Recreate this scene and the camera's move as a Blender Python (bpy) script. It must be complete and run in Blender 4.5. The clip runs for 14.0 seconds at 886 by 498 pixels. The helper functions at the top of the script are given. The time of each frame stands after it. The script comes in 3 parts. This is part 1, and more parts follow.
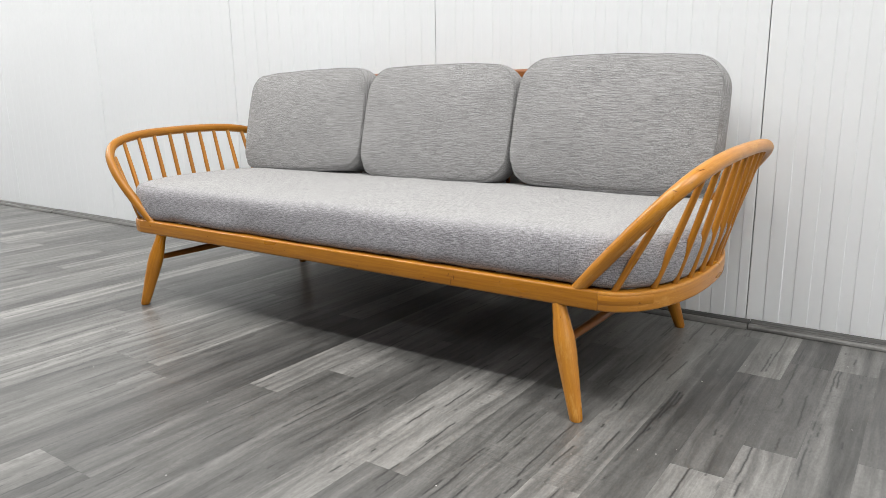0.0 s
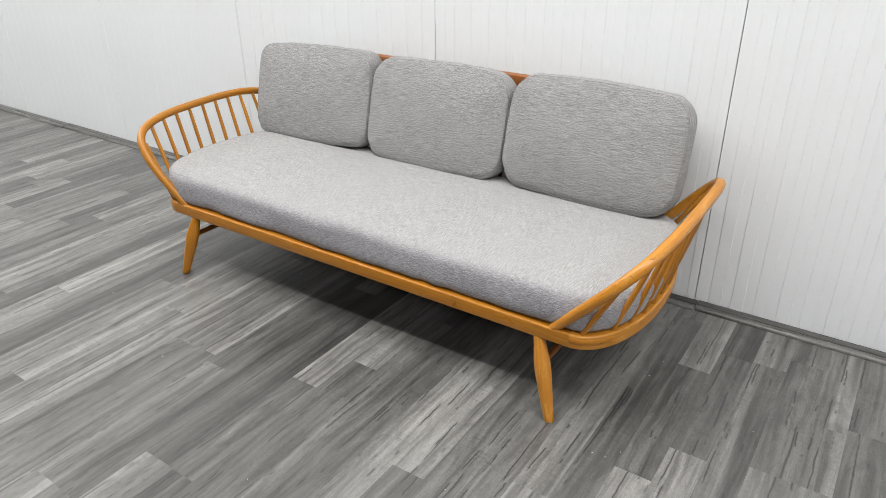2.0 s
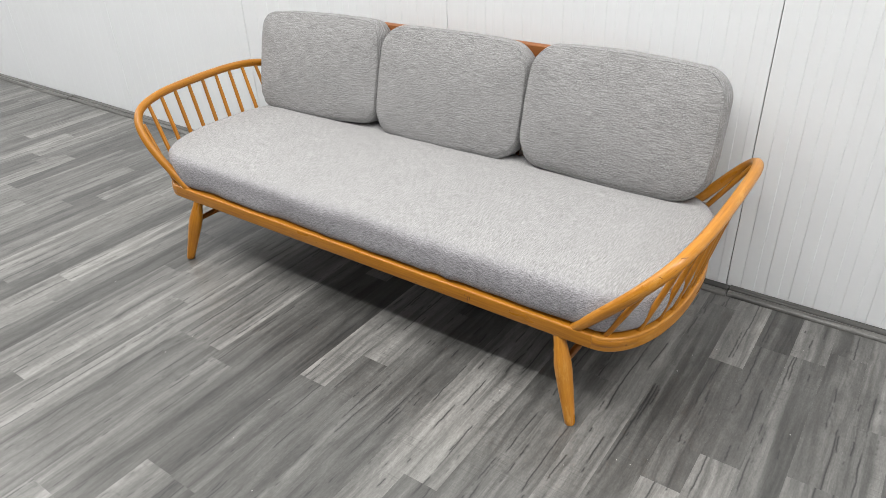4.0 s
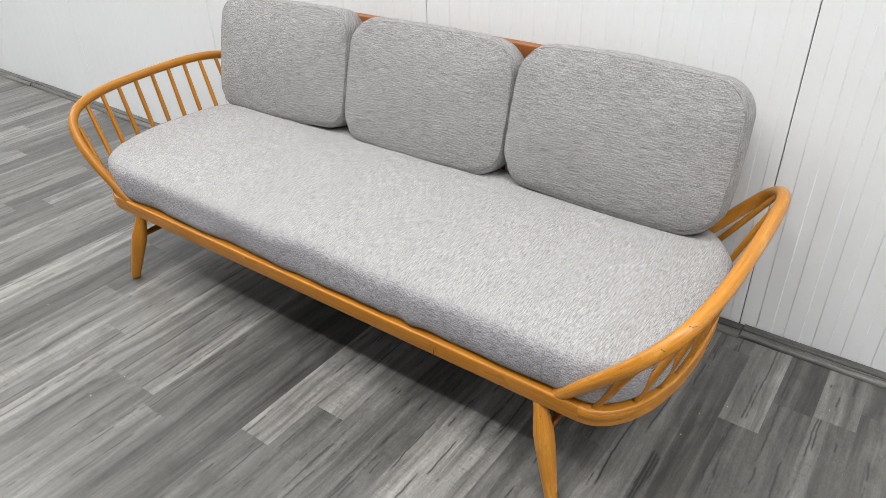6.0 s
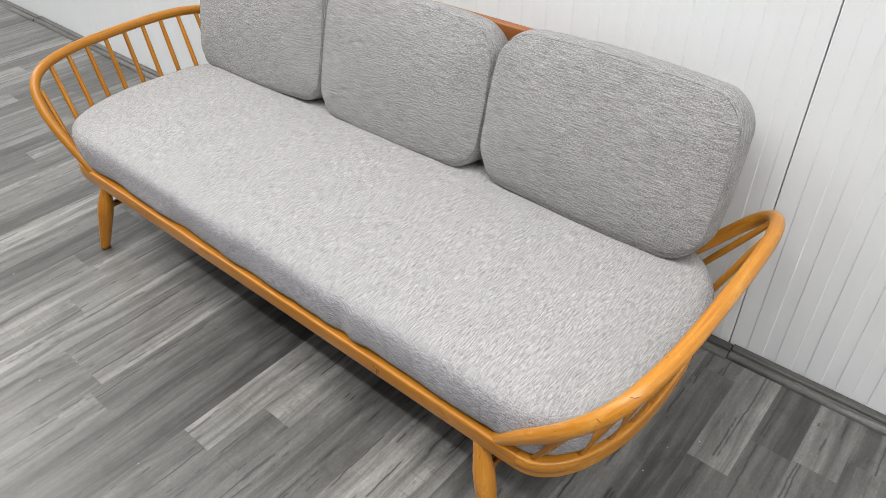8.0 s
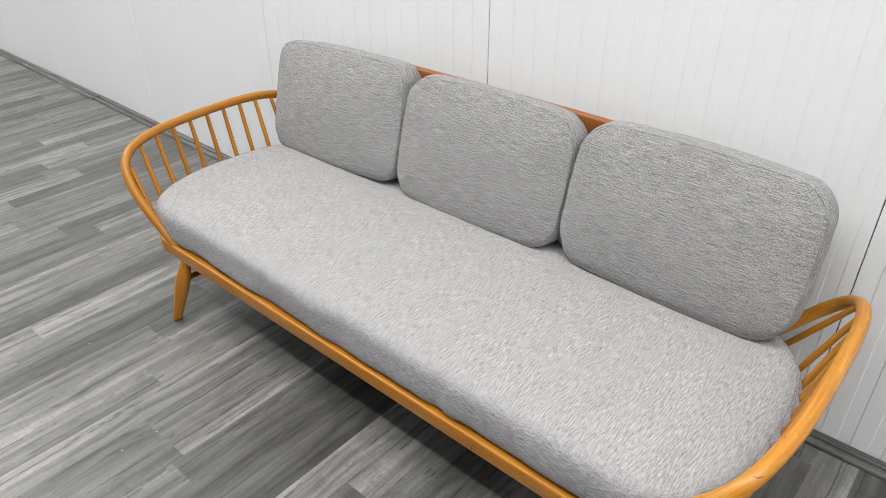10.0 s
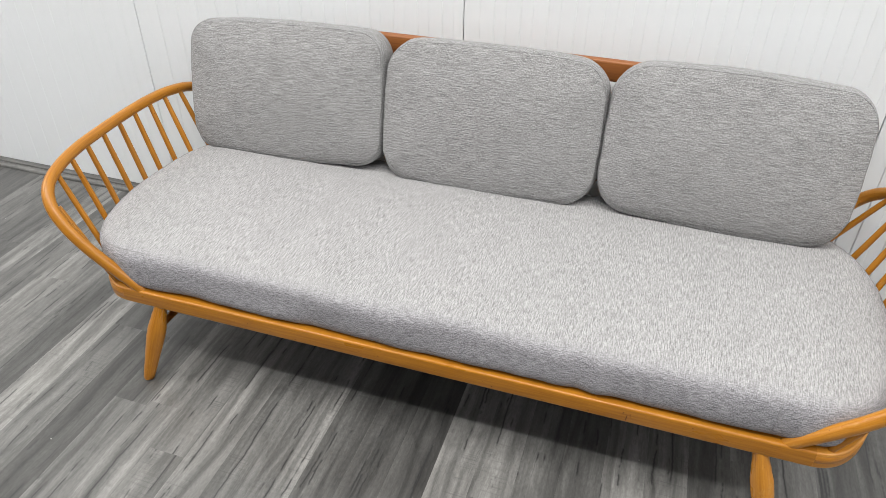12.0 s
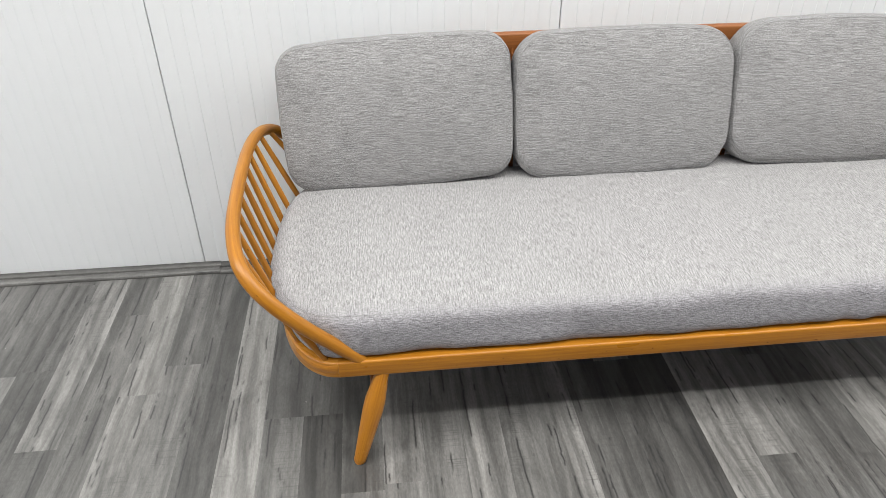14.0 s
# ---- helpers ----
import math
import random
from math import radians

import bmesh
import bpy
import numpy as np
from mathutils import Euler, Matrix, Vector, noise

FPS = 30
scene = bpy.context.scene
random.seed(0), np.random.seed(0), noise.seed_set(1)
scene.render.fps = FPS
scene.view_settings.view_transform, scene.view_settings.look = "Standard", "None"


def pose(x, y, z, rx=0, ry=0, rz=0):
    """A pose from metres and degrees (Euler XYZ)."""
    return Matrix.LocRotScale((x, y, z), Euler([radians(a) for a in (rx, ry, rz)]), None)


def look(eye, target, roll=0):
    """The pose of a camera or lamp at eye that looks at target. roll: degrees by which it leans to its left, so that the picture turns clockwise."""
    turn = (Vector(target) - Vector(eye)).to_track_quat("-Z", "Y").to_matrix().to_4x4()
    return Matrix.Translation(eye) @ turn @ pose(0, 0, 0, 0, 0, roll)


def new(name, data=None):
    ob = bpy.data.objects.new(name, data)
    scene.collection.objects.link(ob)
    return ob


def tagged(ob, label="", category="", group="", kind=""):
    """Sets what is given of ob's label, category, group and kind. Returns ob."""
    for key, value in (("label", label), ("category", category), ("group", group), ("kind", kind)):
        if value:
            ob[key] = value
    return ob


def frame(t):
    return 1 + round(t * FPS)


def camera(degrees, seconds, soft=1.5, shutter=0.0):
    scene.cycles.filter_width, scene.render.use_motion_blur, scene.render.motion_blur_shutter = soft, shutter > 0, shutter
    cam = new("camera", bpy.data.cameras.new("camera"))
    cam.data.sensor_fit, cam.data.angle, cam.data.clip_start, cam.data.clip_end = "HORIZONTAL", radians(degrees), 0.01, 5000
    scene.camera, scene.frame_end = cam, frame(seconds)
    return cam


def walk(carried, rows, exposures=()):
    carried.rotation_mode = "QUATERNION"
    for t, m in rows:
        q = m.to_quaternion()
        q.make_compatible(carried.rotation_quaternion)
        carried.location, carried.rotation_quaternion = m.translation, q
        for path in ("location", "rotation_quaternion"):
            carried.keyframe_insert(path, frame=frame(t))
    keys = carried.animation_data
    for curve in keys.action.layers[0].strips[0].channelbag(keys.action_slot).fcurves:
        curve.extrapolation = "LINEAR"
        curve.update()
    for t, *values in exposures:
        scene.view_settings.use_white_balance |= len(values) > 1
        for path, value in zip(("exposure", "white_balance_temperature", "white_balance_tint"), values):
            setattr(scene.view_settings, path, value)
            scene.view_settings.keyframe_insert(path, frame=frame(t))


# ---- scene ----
cam = camera(64.3, 14.0, soft=0.7)
PATH = [
    (0, (1.393, -2.214, 0.71), (0.271, -0.616, 0.274), -0.8),
    (0.3, (1.391, -2.222, 0.895), (0.264, -0.662, 0.358), -1.3),
    (0.5, (1.4, -2.226, 1.01), (0.285, -0.672, 0.426), -1.4),
    (0.7, (1.426, -2.251, 1.193), (0.375, -0.763, 0.385), -1.6),
    (1, (1.449, -2.291, 1.344), (0.411, -0.83, 0.457), -1.6),
    (1.5, (1.453, -2.347, 1.364), (0.446, -0.881, 0.449), -0.8),
    (2, (1.451, -2.368, 1.377), (0.452, -0.894, 0.467), -0.5),
    (2.5, (1.453, -2.376, 1.381), (0.455, -0.904, 0.467), -0.7),
    (3, (1.441, -2.365, 1.389), (0.432, -0.905, 0.468), -0.9),
    (3.2, (1.421, -2.343, 1.406), (0.418, -0.901, 0.452), -1.3),
    (5.3, (1.344, -2.030, 1.393), (0.296, -0.685, 0.347), -2.3),
    (5.5, (1.332, -2.018, 1.384), (0.291, -0.662, 0.346), -1.8),
    (6, (1.252, -1.863, 1.369), (0.241, -0.512, 0.296), -1.6),
    (6.5, (1.225, -1.704, 1.351), (0.294, -0.352, 0.209), -1.5),
    (7, (1.271, -1.578, 1.337), (0.269, -0.309, 0.161), -2.0),
    (7.2, (1.271, -1.559, 1.385), (0.269, -0.349, 0.149), -1.8),
    (9.3, (1.252, -1.547, 1.462), (0.140, -0.357, 0.301), -1.4),
    (9.5, (1.233, -1.584, 1.462), (0.103, -0.372, 0.342), -0.9),
    (10, (1.141, -1.726, 1.492), (0.025, -0.452, 0.427), -0.2),
    (10.5, (0.965, -1.798, 1.497), (-0.101, -0.481, 0.434), -0.2),
    (11, (0.78, -1.805, 1.453), (-0.163, -0.447, 0.326), 0.7),
    (11.5, (0.577, -1.873, 1.449), (-0.18, -0.405, 0.322), 2.4),
    (12, (0.388, -1.965, 1.448), (-0.106, -0.41, 0.29), 0.7),
    (12.5, (0.148, -1.96, 1.403), (-0.149, -0.337, 0.273), 0.6),
    (13, (-0.17, -2.003, 1.391), (-0.326, -0.348, 0.279), 1.0),
    (13.5, (-0.462, -2.055, 1.391), (-0.395, -0.414, 0.249), -0.1),
    (14, (-0.727, -2.017, 1.369), (-0.563, -0.365, 0.253), -0.4),
]
walk(cam, [(t, look(eye, target, roll)) for t, eye, target, roll in PATH],
     exposures=((0.0, 0.06), (1.0, 0.0), (1.5, 0.0), (7.2, 0.0), (9.3, -0.10), (10.5, -0.07), (12.5, 0.0), (14.0, 0.03)))

# ---- light: a row of diffuse ceiling panels near the wall, a row of tubes in front of it and another further back ----
CEILING = 3.60
world = bpy.data.worlds.new("room_world")
scene.world = world
world.use_nodes = True
world.node_tree.nodes["Background"].inputs[0].default_value = (0.9, 0.95, 1.0, 1)
world.node_tree.nodes["Background"].inputs[1].default_value = 0.05
LAMP_POWER = 55.6
for lx in (-6.3, -4.1, -1.9, 0.3, 2.5, 4.7):
    for ly, deep, share, blue in ((-2.25, 0.12, 0.40, 0.945), (-1.60, 1.6, 1.06, 0.945), (-4.80, 0.6, 0.25, 1.06)):
        lamp = bpy.data.lights.new("ceiling_lamp", "AREA")
        lamp.shape, lamp.size, lamp.size_y = "RECTANGLE", 1.4, deep
        lamp.energy, lamp.color = LAMP_POWER * share, (1.0, 0.985, blue)
        ob = new("ceiling_lamp", lamp)
        ob.location = (lx, ly, CEILING - 0.03)
scene.view_settings.exposure = 0.0


# ---- materials ----
def material(name, rough=0.5, metal=0.0):
    m = bpy.data.materials.new(name)
    m.use_nodes = True
    nt = m.node_tree
    bsdf = nt.nodes["Principled BSDF"]
    bsdf.inputs["Roughness"].default_value = rough
    bsdf.inputs["Metallic"].default_value = metal
    return m, nt, bsdf


def node(nt, kind, **inputs):
    n = nt.nodes.new(kind)
    for key, value in inputs.items():
        n.inputs[key.replace("_", " ")].default_value = value
    return n


def ramp(nt, fac, *stops):
    n = nt.nodes.new("ShaderNodeValToRGB")
    els = n.color_ramp.elements
    while len(els) < len(stops):
        els.new(0.5)
    for e, (p, c) in zip(els, stops):
        e.position, e.color = p, (*c, 1) if len(c) == 3 else c
    nt.links.new(fac, n.inputs[0])
    return n.outputs[0]


def grey(v):
    return (v, v, v)


def mixed(nt, fac, a, b, mode="MIX"):
    n = nt.nodes.new("ShaderNodeMix")
    n.data_type, n.blend_type = "RGBA", mode
    for slot, value in ((0, fac), (6, a), (7, b)):
        if hasattr(value, "links") or hasattr(value, "is_linked"):
            nt.links.new(value, n.inputs[slot])
        else:
            n.inputs[slot].default_value = value if slot == 0 else (*value, 1)
    return n.outputs[2]


def calc(nt, op, a, b=0.0):
    n = nt.nodes.new("ShaderNodeMath")
    n.operation = op
    for slot, value in ((0, a), (1, b)):
        if hasattr(value, "is_linked"):
            nt.links.new(value, n.inputs[slot])
        else:
            n.inputs[slot].default_value = value
    return n.outputs[0]


def scaled(nt, vector, s, loc=None):
    n = nt.nodes.new("ShaderNodeMapping")
    n.inputs["Scale"].default_value = s
    nt.links.new(vector, n.inputs["Vector"])
    if loc is not None:
        nt.links.new(loc, n.inputs["Location"])
    return n.outputs[0]


def noise_fac(nt, vector, scale, detail=4.0, rough=0.55, distortion=0.0):
    n = node(nt, "ShaderNodeTexNoise", Scale=scale, Detail=detail, Roughness=rough, Distortion=distortion)
    nt.links.new(vector, n.inputs["Vector"])
    return n.outputs["Fac"]


def bumped(nt, bsdf, height, strength, distance):
    n = node(nt, "ShaderNodeBump", Strength=strength, Distance=distance)
    nt.links.new(height, n.inputs["Height"])
    nt.links.new(n.outputs[0], bsdf.inputs["Normal"])


def wood(name, light, dark, rough=0.36, scuffed=0.60):
    """Varnished beech: grain runs along U of the UV map, which is in metres."""
    m, nt, bsdf = material(name, rough)
    uv = nt.nodes.new("ShaderNodeTexCoord").outputs["UV"]
    info = nt.nodes.new("ShaderNodeObjectInfo").outputs["Random"]
    shift = nt.nodes.new("ShaderNodeCombineXYZ")
    nt.links.new(calc(nt, "MULTIPLY", info, 37.0), shift.inputs[0])
    nt.links.new(calc(nt, "MULTIPLY", info, 11.0), shift.inputs[1])
    uv2 = nt.nodes.new("ShaderNodeVectorMath")
    nt.links.new(uv, uv2.inputs[0])
    nt.links.new(shift.outputs[0], uv2.inputs[1])
    uv = uv2.outputs[0]
    grain = noise_fac(nt, scaled(nt, uv, (6.0, 170.0, 1.0)), 1.0, 6.0, 0.68, 0.4)
    broad = noise_fac(nt, scaled(nt, uv, (3.0, 14.0, 1.0)), 1.0, 3.0)
    col = ramp(nt, grain, (0.28, dark), (0.62, light))
    col = mixed(nt, ramp(nt, broad, (0.35, grey(0.0)), (0.75, grey(0.45))), col, tuple(c * 0.72 for c in light))
    flecks = noise_fac(nt, scaled(nt, uv, (110.0, 700.0, 1.0)), 1.0, 2.0)
    col = mixed(nt, ramp(nt, flecks, (0.66, grey(0.0)), (0.75, grey(0.35))), col, tuple(c * 0.35 for c in dark))
    worn = noise_fac(nt, scaled(nt, uv, (26.0, 60.0, 1.0)), 1.0, 6.0, 0.7)
    col = mixed(nt, ramp(nt, worn, (0.66, grey(0.0)), (0.76, grey(0.6))), col, tuple(c * 0.4 for c in dark))
    scuff = noise_fac(nt, scaled(nt, uv, (14.0, 38.0, 1.0)), 1.0, 7.0, 0.75)
    col = mixed(nt, ramp(nt, scuff, (scuffed, grey(0.0)), (scuffed + 0.13, grey(0.55))), col, (min(1.0, light[0] * 1.18), light[1] * 1.5, light[2] * 3.6))
    pins = noise_fac(nt, scaled(nt, uv, (75.0, 130.0, 1.0)), 1.0, 2.0, 0.5)
    col = mixed(nt, ramp(nt, pins, (0.70, grey(0.0)), (0.76, grey(0.7))), col, tuple(c * 0.25 for c in dark))
    tone = ramp(nt, info, (0.0, grey(0.88)), (1.0, grey(1.06)))
    nt.links.new(mixed(nt, 1.0, col, tone, "MULTIPLY"), bsdf.inputs["Base Color"])
    nt.links.new(ramp(nt, broad, (0.3, grey(rough - 0.12)), (0.8, grey(rough + 0.12))), bsdf.inputs["Roughness"])
    bumped(nt, bsdf, grain, 0.12, 0.002)
    return m


def weave(nt, uv, shades, slub_size, thread_size, cross_share):
    """Colour and height of a slub weave: uneven pale threads along U over a darker warp."""
    slub = noise_fac(nt, scaled(nt, uv, (*slub_size, 1.0)), 1.0, 2.0, 0.55, 0.5)
    thread = noise_fac(nt, scaled(nt, uv, (*thread_size, 1.0)), 1.0, 1.5, 0.5, 0.2)
    cross = noise_fac(nt, scaled(nt, uv, (500.0, 260.0, 1.0)), 1.0, 1.0, 0.5)
    broad = noise_fac(nt, scaled(nt, uv, (5.0, 14.0, 1.0)), 1.0, 4.0)
    woven = calc(nt, "ADD", calc(nt, "MULTIPLY", slub, 0.5), calc(nt, "MULTIPLY", thread, 0.5))
    height = calc(nt, "ADD", calc(nt, "MULTIPLY", woven, 1.0 - cross_share), calc(nt, "MULTIPLY", cross, cross_share))
    col = ramp(nt, height, *((at, (v * 1.003, v * 0.995, v * 1.006)) for at, v in zip((0.39, 0.50, 0.61), shades)))
    col = mixed(nt, 1.0, col, ramp(nt, broad, (0.25, grey(0.95)), (0.75, grey(1.04))), "MULTIPLY")
    return col, height


def fabric(name, shades, slub_size, thread_size, cross_share=0.07, top=None):
    """Grey slub fabric on a UV map in metres; top: the finer weave of the mattress's crown, which takes over across its
    rounded edge. With top, the sides get a painted cool cast of light.
    """
    m, nt, bsdf = material(name, 0.95)
    uv = nt.nodes.new("ShaderNodeTexCoord").outputs["UV"]
    col, height = weave(nt, uv, shades, slub_size, thread_size, cross_share)
    if top:
        plan = nt.nodes.new("ShaderNodeUVMap")
        plan.uv_map = "TopMap"
        crown = nt.nodes.new("ShaderNodeAttribute")
        crown.attribute_name = "crown"
        col2, height2 = weave(nt, plan.outputs[0], *top)
        # the bluish light on the upright sides is multiplied into their colour
        col = mixed(nt, crown.outputs["Fac"], mixed(nt, 1.0, col, (0.995, 0.985, 1.035), "MULTIPLY"), col2)
        height = calc(nt, "ADD", calc(nt, "MULTIPLY", height, calc(nt, "SUBTRACT", 1.0, crown.outputs["Fac"])), calc(nt, "MULTIPLY", height2, crown.outputs["Fac"]))
    nt.links.new(col, bsdf.inputs["Base Color"])
    bsdf.inputs["Sheen Weight"].default_value = 0.10
    bsdf.inputs["Specular IOR Level"].default_value = 0.12
    bumped(nt, bsdf, height, 0.35, 0.0018)
    return m


STRIP_WIDE, STRIP_ORIGIN = 0.0998, 0.1365


def laminate(name, joined=False, depth=1.0, along_x=False):
    """Grey wood-print strip: grain along y, each strip of its own tone, with long cracks and smoky figure."""
    m, nt, bsdf = material(name, 0.42)
    geo = nt.nodes.new("ShaderNodeNewGeometry")
    rnd = geo.outputs["Random Per Island"] if joined else nt.nodes.new("ShaderNodeObjectInfo").outputs["Random"]
    part_of = lambda k: calc(nt, "FRACT", calc(nt, "MULTIPLY", rnd, k))
    comb = nt.nodes.new("ShaderNodeCombineXYZ")
    nt.links.new(calc(nt, "MULTIPLY", rnd, 53.0), comb.inputs[0])
    nt.links.new(calc(nt, "MULTIPLY", rnd, 171.0), comb.inputs[1])
    sep = nt.nodes.new("ShaderNodeSeparateXYZ")
    nt.links.new(geo.outputs["Position"], sep.inputs[0])
    place = nt.nodes.new("ShaderNodeCombineXYZ")
    nt.links.new(sep.outputs[1 if along_x else 0], place.inputs[0])
    nt.links.new(sep.outputs[0 if along_x else 1], place.inputs[1])
    add = nt.nodes.new("ShaderNodeVectorMath")
    nt.links.new(place.outputs[0], add.inputs[0])
    nt.links.new(comb.outputs[0], add.inputs[1])
    pos = add.outputs[0]
    # the figure wanders sideways and swells round the knots
    knots = node(nt, "ShaderNodeTexVoronoi", Scale=1.0, Randomness=1.0)
    nt.links.new(scaled(nt, pos, (7.0, 2.8, 1.0)), knots.inputs["Vector"])
    sway = calc(nt, "MULTIPLY", calc(nt, "SUBTRACT", noise_fac(nt, scaled(nt, pos, (11.0, 3.6, 1.0)), 1.0, 4.0, 0.55), 0.5), 0.030)
    swell = calc(nt, "MULTIPLY", ramp(nt, knots.outputs["Distance"], (0.0, grey(1.0)), (0.40, grey(0.0))), 0.016)
    aside = nt.nodes.new("ShaderNodeCombineXYZ")
    nt.links.new(calc(nt, "ADD", sway, swell), aside.inputs[0])
    bent = nt.nodes.new("ShaderNodeVectorMath")
    nt.links.new(pos, bent.inputs[0])
    nt.links.new(aside.outputs[0], bent.inputs[1])
    flow = bent.outputs[0]
    smoke = noise_fac(nt, scaled(nt, flow, (34.0, 1.1, 1.0)), 1.0, 3.5, 0.55, 0.5)
    cloud = noise_fac(nt, scaled(nt, pos, (17.0, 4.6, 1.0)), 1.0, 5.0, 0.6, 1.8)
    grain = noise_fac(nt, scaled(nt, flow, (95.0, 3.2, 1.0)), 1.0, 4.0, 0.6, 0.3)
    fine = noise_fac(nt, scaled(nt, pos, (380.0, 11.0, 1.0)), 1.0, 3.0, 0.6)
    tone = ramp(nt, part_of(91.7), (0.0, (0.078, 0.077, 0.0745)), (0.35, (0.116, 0.115, 0.111)), (0.7, (0.168, 0.166, 0.160)), (1.0, (0.206, 0.203, 0.195)))
    col = mixed(nt, 1.0, tone, ramp(nt, smoke, (0.34, grey(0.60 * depth)), (0.5, grey(0.98 * depth)), (0.66, grey(1.28 * depth))), "MULTIPLY")
    col = mixed(nt, 1.0, col, ramp(nt, cloud, (0.34, grey(0.78)), (0.5, grey(1.0)), (0.66, grey(1.16))), "MULTIPLY")
    col = mixed(nt, 1.0, col, ramp(nt, grain, (0.32, grey(0.86)), (0.68, grey(1.10))), "MULTIPLY")
    col = mixed(nt, 1.0, col, ramp(nt, fine, (0.3, grey(0.94)), (0.7, grey(1.05))), "MULTIPLY")
    saw = noise_fac(nt, scaled(nt, pos, (240.0, 85.0, 1.0)), 1.0, 3.0, 0.6)
    col = mixed(nt, 1.0, col, ramp(nt, saw, (0.32, grey(0.86)), (0.68, grey(1.13))), "MULTIPLY")
    hair = noise_fac(nt, scaled(nt, flow, (420.0, 5.0, 1.0)), 1.0, 2.0, 0.5, 0.15)
    col = mixed(nt, ramp(nt, hair, (0.66, grey(0.0)), (0.71, grey(0.30))), col, (0.04, 0.04, 0.04))
    # long cracks that wander along the strip, with a smoky halo, broken off here and there
    across = calc(nt, "MULTIPLY", calc(nt, "FRACT", calc(nt, "DIVIDE", calc(nt, "SUBTRACT", sep.outputs[1 if along_x else 0], STRIP_ORIGIN), STRIP_WIDE)), STRIP_WIDE)
    bend = noise_fac(nt, scaled(nt, pos, (0.001, 1.6, 1.0)), 1.0, 6.0, 0.55)
    rim = calc(nt, "ADD", calc(nt, "ADD", calc(nt, "MULTIPLY", part_of(61.3), 0.052), 0.024), calc(nt, "MULTIPLY", calc(nt, "SUBTRACT", bend, 0.5), 0.028))
    beyond = ramp(nt, calc(nt, "ADD", calc(nt, "MULTIPLY", calc(nt, "SUBTRACT", across, rim), 110.0), 0.5), (0.3, grey(0.0)), (0.7, grey(1.0)))
    shade = ramp(nt, part_of(29.1), (0.0, grey(0.70)), (1.0, grey(1.26)))
    col = mixed(nt, beyond, col, mixed(nt, 1.0, col, shade, "MULTIPLY"))
    lines = None
    for k, (seed, low, high) in enumerate(((17.3, 0.48, 0.52), (43.9, 0.52, 0.56), (7.7, 0.54, 0.58), (71.1, 0.57, 0.61))):
        way = noise_fac(nt, scaled(nt, pos, (0.001, 1.7 + 0.6 * k, 3.0 + 5 * k)), 1.0, 8.0, 0.66)
        middle = calc(nt, "ADD", calc(nt, "MULTIPLY", part_of(seed), 0.085), calc(nt, "MULTIPLY", calc(nt, "SUBTRACT", way, 0.45), 0.040))
        away = calc(nt, "ABSOLUTE", calc(nt, "SUBTRACT", across, middle))
        gate = noise_fac(nt, scaled(nt, pos, (0.001, 2.6 + k, 7.0 + 3 * k)), 1.0, 4.0, 0.62)
        broken = ramp(nt, gate, (low, grey(0.0)), (high, grey(1.0)))
        core = ramp(nt, away, (0.0004, grey(0.97)), (0.0011, grey(0.0)))
        halo = ramp(nt, away, (0.0, grey(0.20)), (0.007, grey(0.0)))
        line = calc(nt, "MULTIPLY", broken, calc(nt, "MAXIMUM", core, halo))
        lines = line if lines is None else calc(nt, "MAXIMUM", lines, line)
    # saw marks across the strip, in patches
    marks = noise_fac(nt, scaled(nt, pos, (7.0, 240.0, 1.0)), 1.0, 2.0, 0.5, 0.3)
    patch = noise_fac(nt, scaled(nt, pos, (9.0, 3.2, 1.0)), 1.0, 3.0, 0.5)
    sawn = calc(nt, "MULTIPLY", ramp(nt, marks, (0.54, grey(0.0)), (0.68, grey(0.36))), ramp(nt, patch, (0.52, grey(0.0)), (0.62, grey(1.0))))
    col = mixed(nt, sawn, col, (0.055, 0.055, 0.054))
    knot = ramp(nt, calc(nt, "ADD", knots.outputs["Distance"], calc(nt, "MULTIPLY", cloud, 0.22)), (0.11, grey(0.75)), (0.20, grey(0.0)))
    dark = calc(nt, "MAXIMUM", lines, knot)
    col = mixed(nt, dark, col, (0.028, 0.028, 0.029))
    nt.links.new(col, bsdf.inputs["Base Color"])
    nt.links.new(ramp(nt, fine, (0.3, grey(0.29)), (0.7, grey(0.42))), bsdf.inputs["Roughness"])
    bsdf.inputs["Specular IOR Level"].default_value = 0.58
    bumped(nt, bsdf, calc(nt, "SUBTRACT", fine, dark), 0.12, 0.0012)
    return m


def painted(name, colour, rough, spread=0.04, dirt=0.0):
    m, nt, bsdf = material(name, rough)
    pos = nt.nodes.new("ShaderNodeNewGeometry").outputs["Position"]
    broad = noise_fac(nt, pos, 1.4, 4.0)
    fine = noise_fac(nt, scaled(nt, pos, (60.0, 60.0, 25.0)), 1.0, 4.0)
    col = mixed(nt, 1.0, colour, ramp(nt, broad, (0.3, grey(1 - spread)), (0.7, grey(1.0))), "MULTIPLY")
    col = mixed(nt, 1.0, col, ramp(nt, fine, (0.3, grey(1 - spread * 0.5)), (0.7, grey(1.0))), "MULTIPLY")
    if dirt:
        marks = noise_fac(nt, scaled(nt, pos, (5.0, 5.0, 2.2)), 1.0, 7.0, 0.72)
        col = mixed(nt, ramp(nt, marks, (0.67, grey(0.0)), (0.78, grey(dirt))), col, (0.45, 0.44, 0.42))
    nt.links.new(col, bsdf.inputs["Base Color"])
    bumped(nt, bsdf, fine, 0.03, 0.001)
    return m


